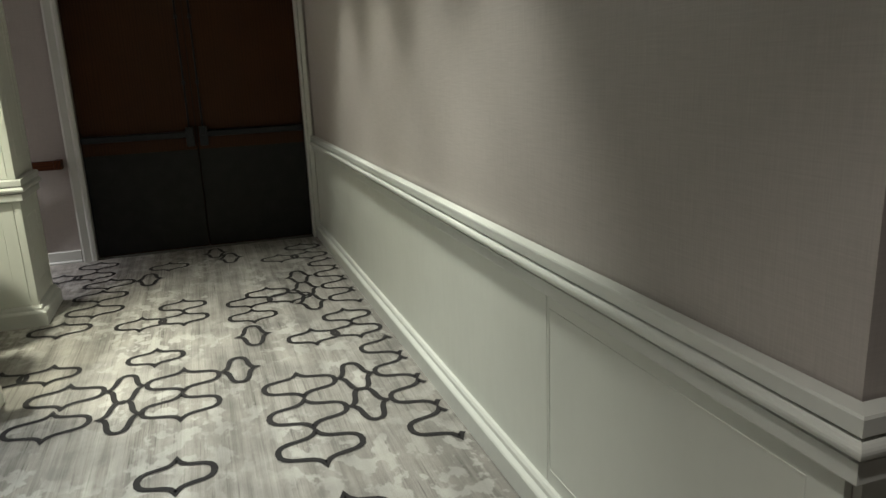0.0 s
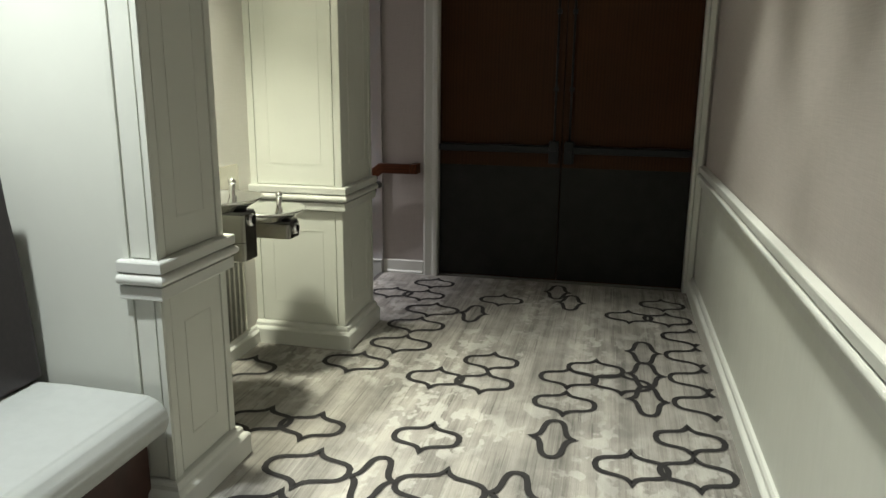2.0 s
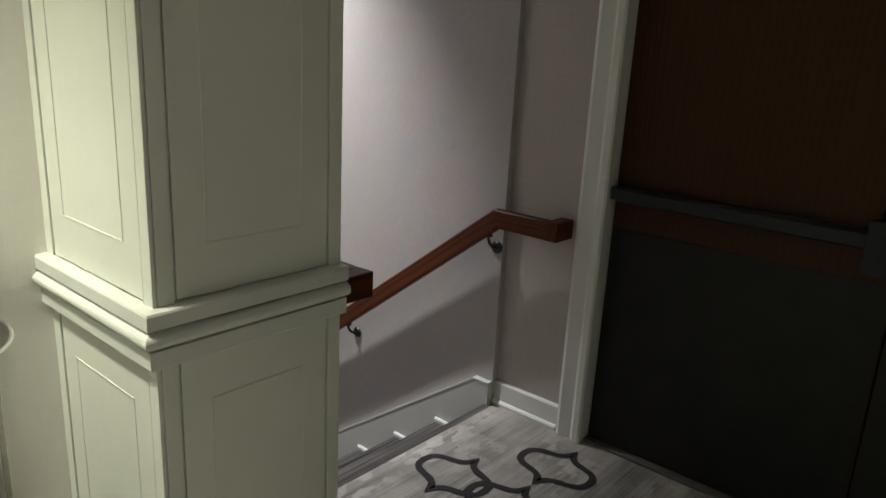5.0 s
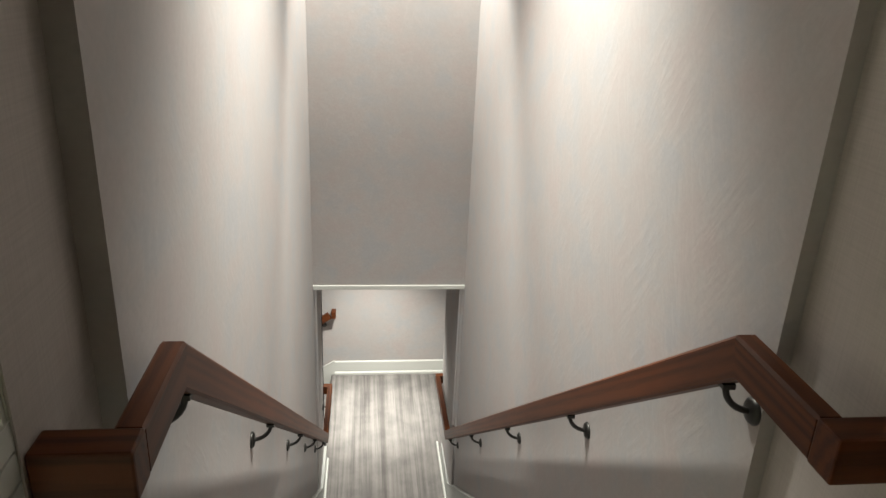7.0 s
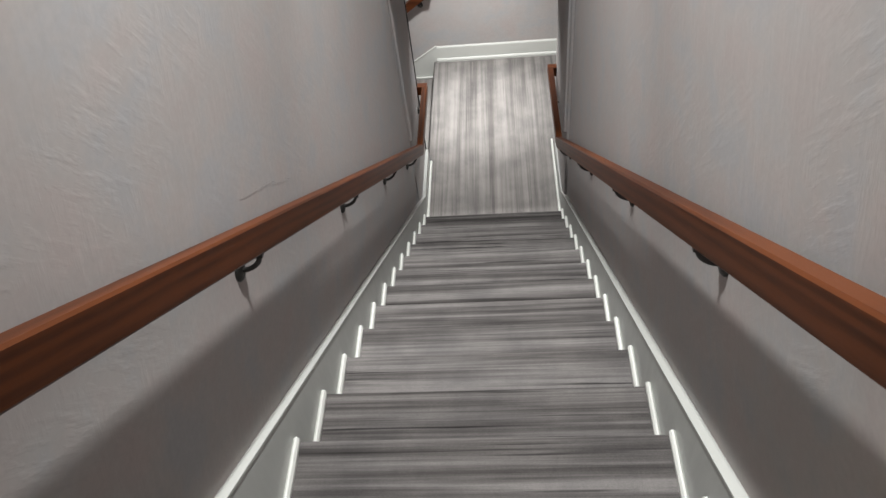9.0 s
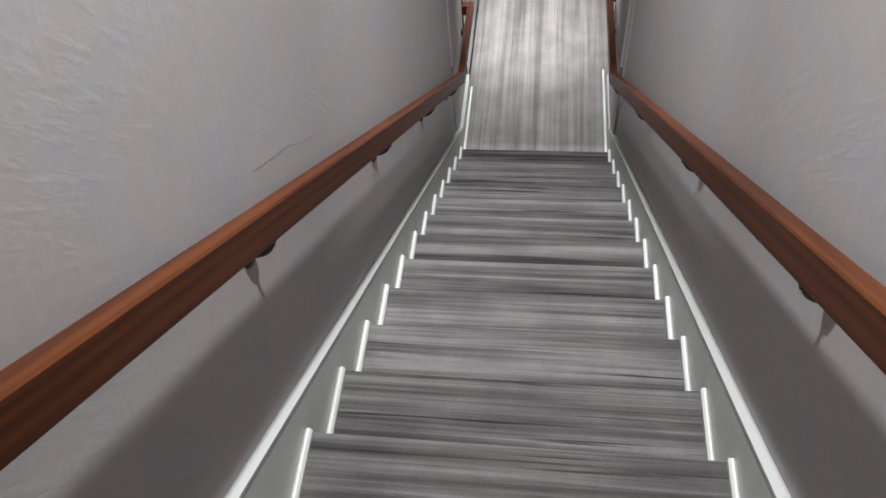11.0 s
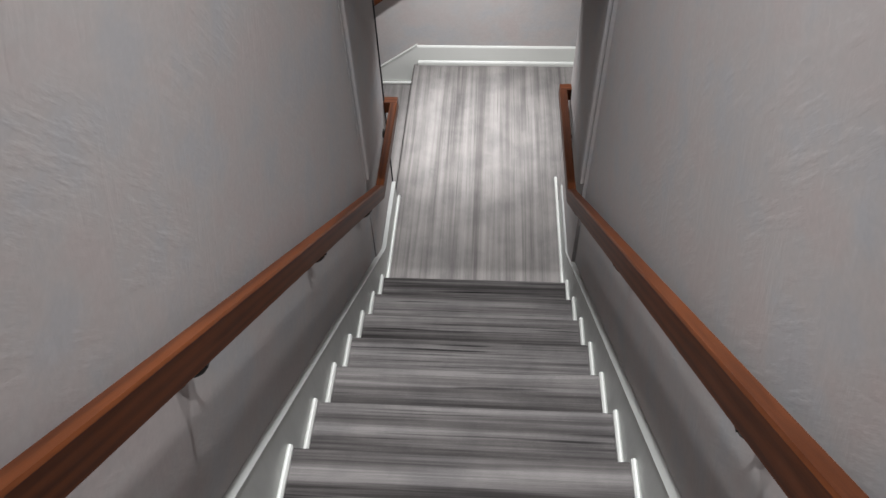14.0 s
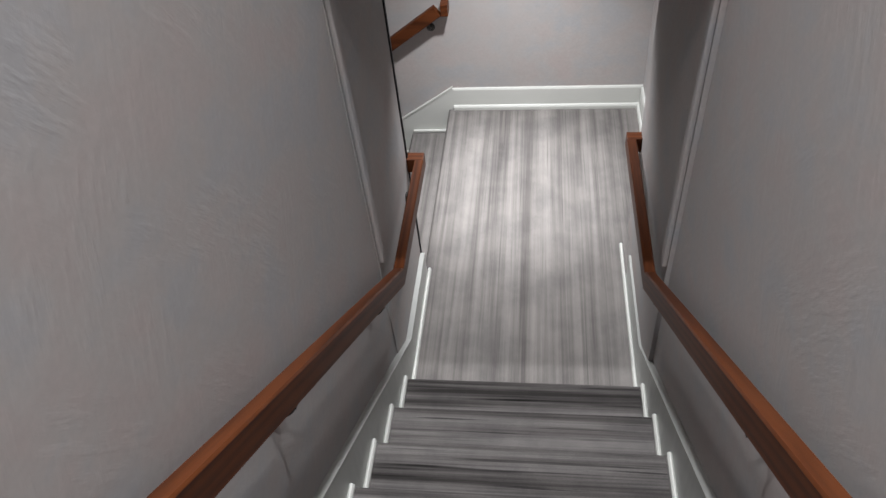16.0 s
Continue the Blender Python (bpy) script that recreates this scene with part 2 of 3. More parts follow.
def part(name, bm, mat, parent=None, label="", bevel=0.0, smooth=False):
    me = bpy.data.meshes.new(name)
    if bevel:
        bmesh.ops.bevel(bm, geom=bm.edges[:], offset=bevel, segments=2, profile=0.6, affect="EDGES", clamp_overlap=True)
    bmesh.ops.recalc_face_normals(bm, faces=bm.faces)
    bm.to_mesh(me)
    bm.free()
    me.materials.append(mat)
    if smooth:
        for p in me.polygons:
            p.use_smooth = True
    ob = new(name, me)
    if parent:
        ob.parent = parent
    return tagged(ob, label)


def box(x0, x1, y0, y1, z0, z1, bm=None):
    bm = bm or bmesh.new()
    v = [bm.verts.new((x, y, z)) for x in (x0, x1) for y in (y0, y1) for z in (z0, z1)]
    for f in ((0, 1, 3, 2), (4, 6, 7, 5), (0, 4, 5, 1), (2, 3, 7, 6), (0, 2, 6, 4), (1, 5, 7, 3)):
        bm.faces.new([v[i] for i in f])
    return bm


def sweep(path, profile, bm=None):
    """A closed profile of (out, up) carried along a path of (x, y[, z]); out is to the right of the way walked. Corners are mitred."""
    bm = bm or bmesh.new()
    pts = [Vector((p[0], p[1], p[2] if len(p) > 2 else 0)) for p in path]
    rings = []
    for i, p in enumerate(pts):
        dirs = [(b - a).to_2d().normalized() for a, b in zip(pts[max(i - 1, 0):i + 1], pts[max(i - 1, 0) + 1:i + 2])]
        normals = [Vector((d.y, -d.x)) for d in dirs]
        n = sum(normals, Vector((0, 0)))
        n = n / (n.length_squared / len(normals)) if n.length else normals[0]
        rings.append([bm.verts.new((p.x + n.x * o, p.y + n.y * o, p.z + u)) for o, u in profile])
    for a, b in zip(rings, rings[1:]):
        for j in range(len(profile)):
            k = (j + 1) % len(profile)
            bm.faces.new((a[j], a[k], b[k], b[j]))
    bm.faces.new(rings[0])
    bm.faces.new(rings[-1][::-1])
    return bm


def prism(outline, axis, a0, a1, bm=None):
    """A flat outline carried along an axis; outline pairs are the two other axes in order."""
    bm = bm or bmesh.new()

    def at(p, a):
        return {"x": (a, p[0], p[1]), "y": (p[0], a, p[1]), "z": (p[0], p[1], a)}[axis]

    lo, hi = [bm.verts.new(at(p, a0)) for p in outline], [bm.verts.new(at(p, a1)) for p in outline]
    for j in range(len(outline)):
        k = (j + 1) % len(outline)
        bm.faces.new((lo[j], lo[k], hi[k], hi[j]))
    bm.faces.new(lo[::-1])
    bm.faces.new(hi)
    return bm


def tube(points, radius, sides=10, bm=None):
    """A round bar along points; radius is one number or one for each point."""
    radii = radius if isinstance(radius, (list, tuple)) else [radius] * len(points)
    bm = bm or bmesh.new()
    pts = [Vector(p) for p in points]
    rings, up = [], Vector((0.31, 0.17, 0.93))
    for i, p in enumerate(pts):
        d = (pts[min(i + 1, len(pts) - 1)] - pts[max(i - 1, 0)]).normalized()
        a = d.cross(up).normalized()
        b = d.cross(a)
        rings.append([bm.verts.new(p + (a * math.cos(2 * math.pi * k / sides) + b * math.sin(2 * math.pi * k / sides)) * radii[i]) for k in range(sides)])
    for r, s in zip(rings, rings[1:]):
        for j in range(sides):
            k = (j + 1) % sides
            bm.faces.new((r[j], r[k], s[k], s[j]))
    bm.faces.new(rings[0])
    bm.faces.new(rings[-1][::-1])
    return bm


def lathe(profile, centre, axis="z", sides=48, bm=None):
    """A closed turned body from (radius, height) pairs."""
    bm = bm or bmesh.new()
    rings = []
    for r, h in profile:
        ring = []
        for k in range(sides):
            c, s = math.cos(2 * math.pi * k / sides) * max(r, 1e-4), math.sin(2 * math.pi * k / sides) * max(r, 1e-4)
            o = {"z": (c, s, h), "x": (h, c, s), "y": (c, h, s)}[axis]
            ring.append(bm.verts.new(Vector(centre) + Vector(o)))
        rings.append(ring)
    for a, b in zip(rings, rings[1:]):
        for j in range(sides):
            k = (j + 1) % sides
            bm.faces.new((a[j], a[k], b[k], b[j]))
    bm.faces.new(rings[0])
    bm.faces.new(rings[-1][::-1])
    return bm


def structure(name, bm, mat, label="", **k):
    return tagged(part(name, bm, mat, None, label, **k), kind="structure")


def holder(name, x, y, z, label, category="", kind=""):
    ob = new(name)
    ob.location = (x, y, z)
    return tagged(ob, label, category, kind=kind)


def under(ob, parent):
    """Hangs a part built in world places under a thing that stands elsewhere."""
    ob.parent = parent
    ob.matrix_parent_inverse = Matrix.Translation(parent.location).inverted()
    return ob


# chair rail and skirting profiles, (out, up)
LEDGE = [(-0.01, 0.885), (0.027, 0.885), (0.030, 0.888), (0.030, 0.918), (0.027, 0.923), (-0.01, 0.925)]
ROLL = [(-0.01, 0.842)] + [(0.014 + 0.026 * math.sin(a), 0.8615 - 0.0195 * math.cos(a)) for a in [math.pi * i / 12 for i in range(13)]] + [(-0.01, 0.881)]
BAND = [(-0.01, 0.793), (0.020, 0.793), (0.023, 0.797), (0.023, 0.836), (-0.01, 0.838)]
BASE = [(-0.01, 0.0), (0.042, 0.0), (0.042, 0.084), (0.037, 0.091), (0.031, 0.095), (0.022, 0.100), (0.020, 0.116), (0.012, 0.125), (-0.01, 0.128)]
LOW_BASE = [(-0.008, 0.0), (0.030, 0.0), (0.030, 0.020), (0.024, 0.030), (0.016, 0.034), (0.016, 0.148), (0.010, 0.158), (-0.008, 0.160)]


def trim_set(owner, path, which="lrbs"):
    """Ledge, roll, band and skirting carried round a wall or column."""
    for key, name, prof in (("l", "ledge", LEDGE), ("r", "roll_moulding", ROLL), ("b", "band", BAND), ("s", "baseboard", BASE)):
        if key in which:
            under(part(name, sweep(path, prof), TRIM, None, smooth=False), owner)


def bead_frame(owner, plane, at, out, u0, u1, z0, z1, width=0.0035, rise=0.002):
    """A thin bead standing on a panel, round a rectangle."""
    bm = bmesh.new()
    lo, hi = sorted((at, at + out * rise))
    for a0, a1, b0, b1 in ((u0, u1, z0, z0 + width), (u0, u1, z1 - width, z1), (u0, u0 + width, z0 + width, z1 - width), (u1 - width, u1, z0 + width, z1 - width)):
        if plane == "x":
            box(lo, hi, a0, a1, b0, b1, bm)
        else:
            box(a0, a1, lo, hi, b0, b1, bm)
    return under(part("bead", bm, PAINT), owner)


def framed_panel(owner, plane, at, out, u0, u1, z0, z1, stile=0.038, proud=0.010, inset=0.118):
    """Four flat rails standing proud of a face, a dark joint, a panel and the bead on it."""
    if u1 - u0 < 0.3:
        stile, inset = 0.022, 0
    lo, hi = sorted((at, at + out * proud))

    def slab(name, a0, a1, b0, b1, l0, l1, bev):
        bm = box(l0, l1, a0, a1, b0, b1) if plane == "x" else box(a0, a1, l0, l1, b0, b1)
        return under(part(name, bm, PAINT, bevel=bev), owner)

    slab("stile", u0, u0 + stile, z0, z1, lo, hi, 0.002)
    slab("stile", u1 - stile, u1, z0, z1, lo, hi, 0.002)
    g = 0.007
    plo, phi = sorted((at, at + out * (proud - 0.003)))
    slab("panel", u0 + stile + g, u1 - stile - g, z0 + g, z1 - g, plo, phi, 0.0015)
    face = at + out * (proud - 0.003)
    if inset:
        bead_frame(owner, plane, face, out, u0 + inset, u1 - inset, z0 + inset, z1 - inset)


# ---- the hall ----
WALL_TOP = HALL_Z
X_STEP, RISE, GOING, STEPS = -2.36, 0.183, 0.257, 15
Y_LEFT, Y_RIGHT, Y_LOW = -1.096, -0.018, -1.075
LOW = -RISE * STEPS
X_HEAD, X_BACK = -6.02, -8.255
X_IN_R, X_CORNER_R, X_CORNER_L = -6.94, -2.345, -2.30

floor = structure("floor", box(X_STEP + 0.03, 2.2, -9.2, 0.06, -0.20, 0.0), HALL_CARPET, "grey striped carpet with dark interlaced motifs")
under(tagged(part("carpet", box(-2.80, X_STEP + 0.03, -9.2, -1.2, -0.20, 0.0), HALL_CARPET), kind="structure"), floor)

# right-hand wall with wainscot, and its outer corner
wall_e = structure("wall_east", box(0.02, 0.20, -5.77, 0.20, -0.2, WALL_TOP), LINEN, "mauve-grey linen wall over a painted wainscot")
structure("wall_south_east", box(0.20, 2.3, -5.77, -5.60, -0.2, WALL_TOP), LINEN, "mauve-grey linen wall turning the corner")
for y0, y1 in ((-5.77, -4.652), (-4.648, -0.02)):
    under(part("wainscot_panel", box(0.002, 0.019, y0, y1, 0.0, 0.80), PAINT), wall_e)
under(part("wainscot_panel", box(0.021, 2.3, -5.788, -5.771, 0.0, 0.80), PAINT), wall_e)
bead_frame(wall_e, "x", 0.002, -1, -5.69, -4.665, 0.18, 0.742)
trim_set(wall_e, [(0.002, -0.02), (0.002, -5.788), (2.3, -5.788)])

# end wall with its double door
DOOR_L, DOOR_R, DOOR_H = -1.90, -0.07, 2.14
wall_n = structure("wall_north", box(X_CORNER_R + 0.001, DOOR_L - 0.02, 0.012, 0.20, -0.2, WALL_TOP), LINEN, "mauve-grey linen wall beside the double door")
under(part("wall_over_door", box(DOOR_L - 0.02, 0.02, 0.0, 0.20, DOOR_H + 0.02, WALL_TOP), LINEN), wall_n)
under(part("wall_beside_door", box(DOOR_R + 0.02, 0.02, 0.0, 0.20, -0.2, DOOR_H + 0.02), LINEN), wall_n)
under(part("baseboard", sweep([(X_CORNER_R + 0.002, 0.012), (-2.022, 0.012)], [(o, u * 0.66) for o, u in LOW_BASE]), TRIM), wall_n)

door = structure("door_1", box(DOOR_L - 0.018, DOOR_R + 0.018, 0.115, 0.135, 0.0, DOOR_H + 0.018), KICK, "closed dark wooden double door with kick plates")
CASE = [(0.0, 0.0), (0.11, 0.0), (0.11, 0.022), (0.095, 0.030), (0.045, 0.022), (0.03, 0.034), (0.008, 0.034), (0.0, 0.026)]
for side, x0, out in (("l", DOOR_L, -1), ("r", DOOR_R, 1)):
    wide = 0.112 if side == "l" else 0.07
    outline = [(x0 + out * a * wide / 0.11, -b) for a, b in CASE]
    under(part("door_casing", prism(outline, "z", 0.0, DOOR_H + 0.11), TRIM), door)
    under(part("door_jamb", box(*sorted((x0, x0 + out * 0.019)), 0.001, 0.114, 0.0, DOOR_H), TRIM), door)
under(part("door_casing", box(DOOR_L, DOOR_R, -0.034, -0.001, DOOR_H, DOOR_H + 0.11), TRIM, bevel=0.004), door)
under(part("threshold", box(DOOR_L, DOOR_R, 0.0, 0.11, 0.0, 0.012), RUBBER, bevel=0.003), door)
mid = (DOOR_L + DOOR_R) / 2
for x0, x1, s in ((DOOR_L + 0.004, mid - 0.003, -1), (mid + 0.003, DOOR_R - 0.004, 1)):
    leaf = under(part("door_leaf", box(x0, x1, 0.035, 0.080, 0.014, DOOR_H - 0.004), DOOR_WOOD, label="dark red-brown veneered door leaf", bevel=0.002), door)
    inner = mid + s * 0.055

    def on_leaf(name, bm, mat, label="", **k):
        ob = part(name, bm, mat, leaf, label, **k)
        ob.matrix_parent_inverse = leaf.matrix_world.inverted()
        return ob

    on_leaf("kick_plate", box(x0 + 0.003, x1 - 0.003, 0.0315, 0.0345, 0.022, 0.872), KICK, "dark scuffed kick plate", bevel=0.001)
    a, b = sorted((inner + s * 0.03, (x0 + 0.03) if s < 0 else (x1 - 0.03)))
    bar = [(-0.060, 0.985), (-0.050, 0.978), (0.0, 0.978), (0.0, 1.032), (-0.045, 1.032), (-0.060, 1.022)]
    on_leaf("push_bar", prism([(y + 0.031, z) for y, z in bar], "x", a, b), GRAPHITE, "dark metal push bar", bevel=0.002)
    on_leaf("end_cap", box((x0 + 0.004) if s < 0 else (x1 - 0.03), (x0 + 0.03) if s < 0 else (x1 - 0.004), -0.018, 0.031, 0.982, 1.028), GRAPHITE, bevel=0.004)
    on_leaf("latch_case", box(inner - 0.034, inner + 0.034, -0.035, 0.031, 0.905, 1.065), GRAPHITE, bevel=0.008)
    on_leaf("latch_head", box(inner - 0.022, inner + 0.022, -0.050, -0.035, 0.995, 1.070), GRAPHITE, bevel=0.006)
    on_leaf("latch_rod", tube([(inner, -0.002, 1.06), (inner, -0.002, DOOR_H - 0.03)], 0.008), GRAPHITE, smooth=True)
    for z in (1.42, 1.95):
        on_leaf("rod_guide", box(inner - 0.016, inner + 0.016, -0.014, 0.031, z, z + 0.03), GRAPHITE, bevel=0.003)

# left-hand columns
XF = -2.055
X_ALC = -2.585


def column(name, y0, y1, path, label, side_end):
    col = structure(name, box(-2.85, XF, y0, y1, 0.0, WALL_TOP), PAINT, label)
    for z0, z1 in ((0.128, 0.792), (0.923, WALL_TOP)):
        framed_panel(col, "x", XF, 1, y0 + 0.002, y1 - 0.002, z0, z1)
        framed_panel(col, "y", y0, -1, side_end, XF + 0.010, z0, z1)
    trim_set(col, path)
    return col


column("column_1", -3.315, -2.905, [(-2.178, -3.325), (XF + 0.010, -3.325), (XF + 0.010, -2.905), (X_ALC, -2.905)],
       "cream painted panelled column beside the bench", -2.172)
col2 = column("column_2", -1.645, -1.143, [(X_ALC, -1.655), (XF + 0.010, -1.655), (XF + 0.010, -1.143)],
       "cream painted panelled column between fountain and stairs", X_ALC)
under(part("wall_facing", box(X_CORNER_L + 0.001, XF - 0.001, -1.1425, -1.139, 0.0, WALL_TOP), LINEN), col2)
under(part("baseboard", sweep([(XF, -1.139), (X_CORNER_L + 0.002, -1.139)], [(o, u * 0.66) for o, u in LOW_BASE]), TRIM), col2)
alcove = structure("wall_alcove", box(-2.80, X_ALC, -2.905, -1.645, 0.0, WALL_TOP), PALE_LINEN, "pale linen wall behind the drinking fountains")
under(part("baseboard", sweep([(X_ALC, -2.85), (X_ALC, -1.662)], [(o * 0.75, u * 0.8) for o, u in BASE]), TRIM), alcove)
niche = structure("wall_niche", box(-2.85, -2.70, -5.6, -3.315, 0.0, WALL_TOP), PAINT, "pale wall behind the bench")
structure("wall_west", box(-2.85, -2.05, -9.2, -5.6, 0.0, WALL_TOP), LINEN, "plain linen wall of the corridor")
structure("wall_south", box(-2.85, 2.3, -9.4, -9.2, -0.2, WALL_TOP), LINEN, "plain linen wall closing the corridor")
structure("wall_far_east", box(2.2, 2.4, -9.2, -5.788, -0.2, WALL_TOP), LINEN, "plain linen wall round the corner")
structure("ceiling", box(-2.85, 2.4, -9.4, 0.2, HALL_Z, HALL_Z + 0.1), CEILING, "plain white ceiling of the corridor")

# ---- the stairs ----
wall_r = structure("wall_stair_north", box(X_IN_R, X_CORNER_R, Y_RIGHT, 0.20, LOW - 0.2, STAIR_Z), STAIR_WALL, "grey textured wall beside the stairs")
wall_l = structure("wall_stair_south", box(X_HEAD - 0.72, X_CORNER_L, -1.20, Y_LEFT, LOW - 0.2, STAIR_Z), STAIR_WALL, "grey textured wall beside the stairs, with a fine crack")
under(part("wall_end", box(-2.85, -2.476, -1.60, -1.20, -0.2, STAIR_Z), STAIR_WALL), wall_l)
head = structure("wall_stair_head", box(X_HEAD - 0.88, X_HEAD, Y_LEFT, Y_RIGHT, -0.68, STAIR_Z), STAIR_WALL, "grey wall over the lower opening")
structure("ceiling_stair", box(X_HEAD, -2.85, -1.2, 0.2, STAIR_Z, STAIR_Z + 0.1), CEILING, "plain white ceiling over the stairs")
under(part("header_trim", box(X_HEAD - 0.02, X_HEAD + 0.010, Y_LEFT, Y_RIGHT, -0.715, -0.684), TRIM, bevel=0.003), head)
for y0, y1, x1 in ((Y_LEFT, Y_LEFT + 0.006, X_HEAD - 0.718), (Y_RIGHT - 0.018, Y_RIGHT, X_IN_R + 0.002)):
    under(part("jamb", box(x1, X_HEAD, y0, y1, LOW + 0.175, -0.716), STAIR_WALL, bevel=0.003), head)
for y0, y1 in ((Y_LEFT + 0.007, Y_LEFT + 0.024), (Y_RIGHT - 0.036, Y_RIGHT - 0.019)):
    under(part("jamb_edge", box(X_HEAD - 0.045, X_HEAD - 0.002, y0, y1, LOW + 0.86, -0.716), STAIR_WALL, bevel=0.007), head)

# thin dark strip up the inner corner of the left jamb
under(part("dark_strip", box(X_HEAD - 0.734, X_HEAD - 0.721, Y_LEFT - 0.004, Y_LEFT + 0.012, LOW + 0.02, -0.717), GRAPHITE, None, "thin dark upright strip at the jamb corner", bevel=0.002), head)

stairs = holder("stairs", X_STEP, -0.55, 0.0, "straight flight of steps in grey striped carpet", kind="structure")
SKIRT = 0.026
Y_C0, Y_C1 = Y_LEFT + 0.043, Y_RIGHT - 0.043


def step_piece(k):
    """Tread, rounded nosing and riser of one carpeted step."""
    x, z = X_STEP - GOING * (STEPS - k), -RISE * (STEPS - k)
    r = 0.016
    arc = [(x + 0.004 - r * math.sin(a) * 1.0, z - r + r * math.cos(a)) for a in [math.pi * 0.9 * i / 8 for i in range(9)]]
    back = x + GOING + 0.03 if k < STEPS else X_STEP + 0.03
    return prism([(back, z)] + arc + [(x + 0.012, z - 0.05), (x + 0.012, z - RISE + 0.0), (x + 0.06, z - RISE), (back, z - 0.05)], "y", Y_LEFT + SKIRT, Y_RIGHT - SKIRT)


for k in range(STEPS, 0, -1):
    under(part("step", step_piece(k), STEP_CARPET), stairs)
    x, z = X_STEP - GOING * (STEPS - k), -RISE * (STEPS - k)
    if k < STEPS:
        for ya, yb in ((Y_LEFT + SKIRT, Y_C0), (Y_C1, Y_RIGHT - SKIRT)):
            mid_y = (ya + yb) / 2
            under(part("shoe_moulding", prism([(ya, z), (yb, z), (yb, z + 0.010), (mid_y + 0.003, z + 0.019), (mid_y - 0.003, z + 0.019), (ya, z + 0.012)], "x", x - 0.010, x + GOING - 0.002), TRIM), stairs)

SLOPE = RISE / GOING


def skirt(ya, yb):
    """Sloping skirt board with its cap, level at both ends."""
    high, level = 0.142, 0.092
    xa, xb = X_STEP - (high - level) / SLOPE, X_STEP - (high - LOW - 0.16) / SLOPE
    x0 = X_STEP + (0.012 if ya > -0.5 else 0.057)
    outline = [(x0, level), (xa, level), (xb, LOW + 0.16), (X_HEAD - 0.72, LOW + 0.16), (X_HEAD - 0.72, LOW), (X_STEP - 3.9, LOW - 0.03), (X_STEP - 3.4, -0.30 - 3.35 * SLOPE), (X_STEP - 0.05, -0.30), (x0, -0.05)]
    board = part("skirt_board", prism(outline, "y", ya, yb), SHADED_TRIM)
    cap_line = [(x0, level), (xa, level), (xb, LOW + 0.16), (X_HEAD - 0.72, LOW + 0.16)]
    cap = part("skirt_cap", prism([(x, z + 0.001) for x, z in cap_line] + [(x, z + 0.010) for x, z in cap_line[::-1]], "y", min(ya, yb) - 0.002 * (ya > -0.5), max(ya, yb) + 0.002 * (ya < -0.5)), SHADED_TRIM)
    return under(board, stairs), under(cap, stairs)


skirt(Y_LEFT, Y_LEFT + SKIRT)
skirt(Y_RIGHT - SKIRT, Y_RIGHT)

# ---- the lower landing ----
Y_LAND_R = 0.165
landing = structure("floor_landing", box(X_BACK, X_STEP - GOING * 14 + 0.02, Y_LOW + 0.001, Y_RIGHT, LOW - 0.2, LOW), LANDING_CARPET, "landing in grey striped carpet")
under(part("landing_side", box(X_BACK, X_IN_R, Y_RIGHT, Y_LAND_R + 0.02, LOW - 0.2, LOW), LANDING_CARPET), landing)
nosing = [(Y_LOW + 0.001, LOW)] + [(Y_LOW - 0.018 * math.sin(a), LOW - 0.018 + 0.018 * math.cos(a)) for a in [math.pi * 0.9 * i / 8 for i in range(9)]] + [(Y_LOW - 0.004, LOW - 0.06), (Y_LOW - 0.004, LOW - 0.18), (Y_LOW + 0.001, LOW - 0.18)]
under(part("landing_nosing", prism(nosing, "x", X_BACK + 0.004, X_HEAD - 0.745), LANDING_CARPET), landing)
for ya, yb, x0 in ((Y_LEFT + SKIRT, Y_C0, X_HEAD - 0.755), (Y_C1, Y_RIGHT - SKIRT, X_HEAD - 0.955)):
    m_y = (ya + yb) / 2
    under(part("shoe_moulding", prism([(ya, LOW), (yb, LOW), (yb, LOW + 0.010), (m_y + 0.004, LOW + 0.020), (m_y - 0.004, LOW + 0.020), (ya, LOW + 0.014)], "x", x0, X_STEP - GOING * 14 + 0.012), TRIM), landing)

lower = holder("stairs_lower", -7.5, Y_LOW, LOW, "lower flight of steps in grey striped carpet", kind="structure")
for i in range(1, 6):
    y, z = Y_LOW - 0.27 * (i - 1), LOW - 0.18 * i
    edge = [(y - 0.27 - 0.016 * math.sin(a), z - 0.016 + 0.016 * math.cos(a)) for a in [math.pi * 0.9 * j / 8 for j in range(9)]]
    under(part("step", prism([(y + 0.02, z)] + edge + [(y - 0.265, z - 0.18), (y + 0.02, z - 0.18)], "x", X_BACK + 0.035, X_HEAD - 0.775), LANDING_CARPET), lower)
    under(part("shoe_moulding", box(X_BACK + 0.015, X_BACK + 0.034, y - 0.275, y, z, z + 0.018), TRIM, bevel=0.004), lower)
under(part("skirt_board", prism([(Y_LOW + 0.018, LOW + 0.16), (Y_LOW + 0.018, LOW - 0.2), (Y_LOW - 1.5, LOW - 1.2), (Y_LOW - 1.5, LOW + 0.16 - 1.518 * 0.667)], "x", X_BACK, X_BACK + 0.014), TRIM), lower)
under(part("skirt_cap", prism([(Y_LOW + 0.018, LOW + 0.161), (Y_LOW - 1.5, LOW + 0.161 - 1.518 * 0.667), (Y_LOW - 1.5, LOW + 0.173 - 1.518 * 0.667), (Y_LOW + 0.018, LOW + 0.173)], "x", X_BACK, X_BACK + 0.018), TRIM), lower)

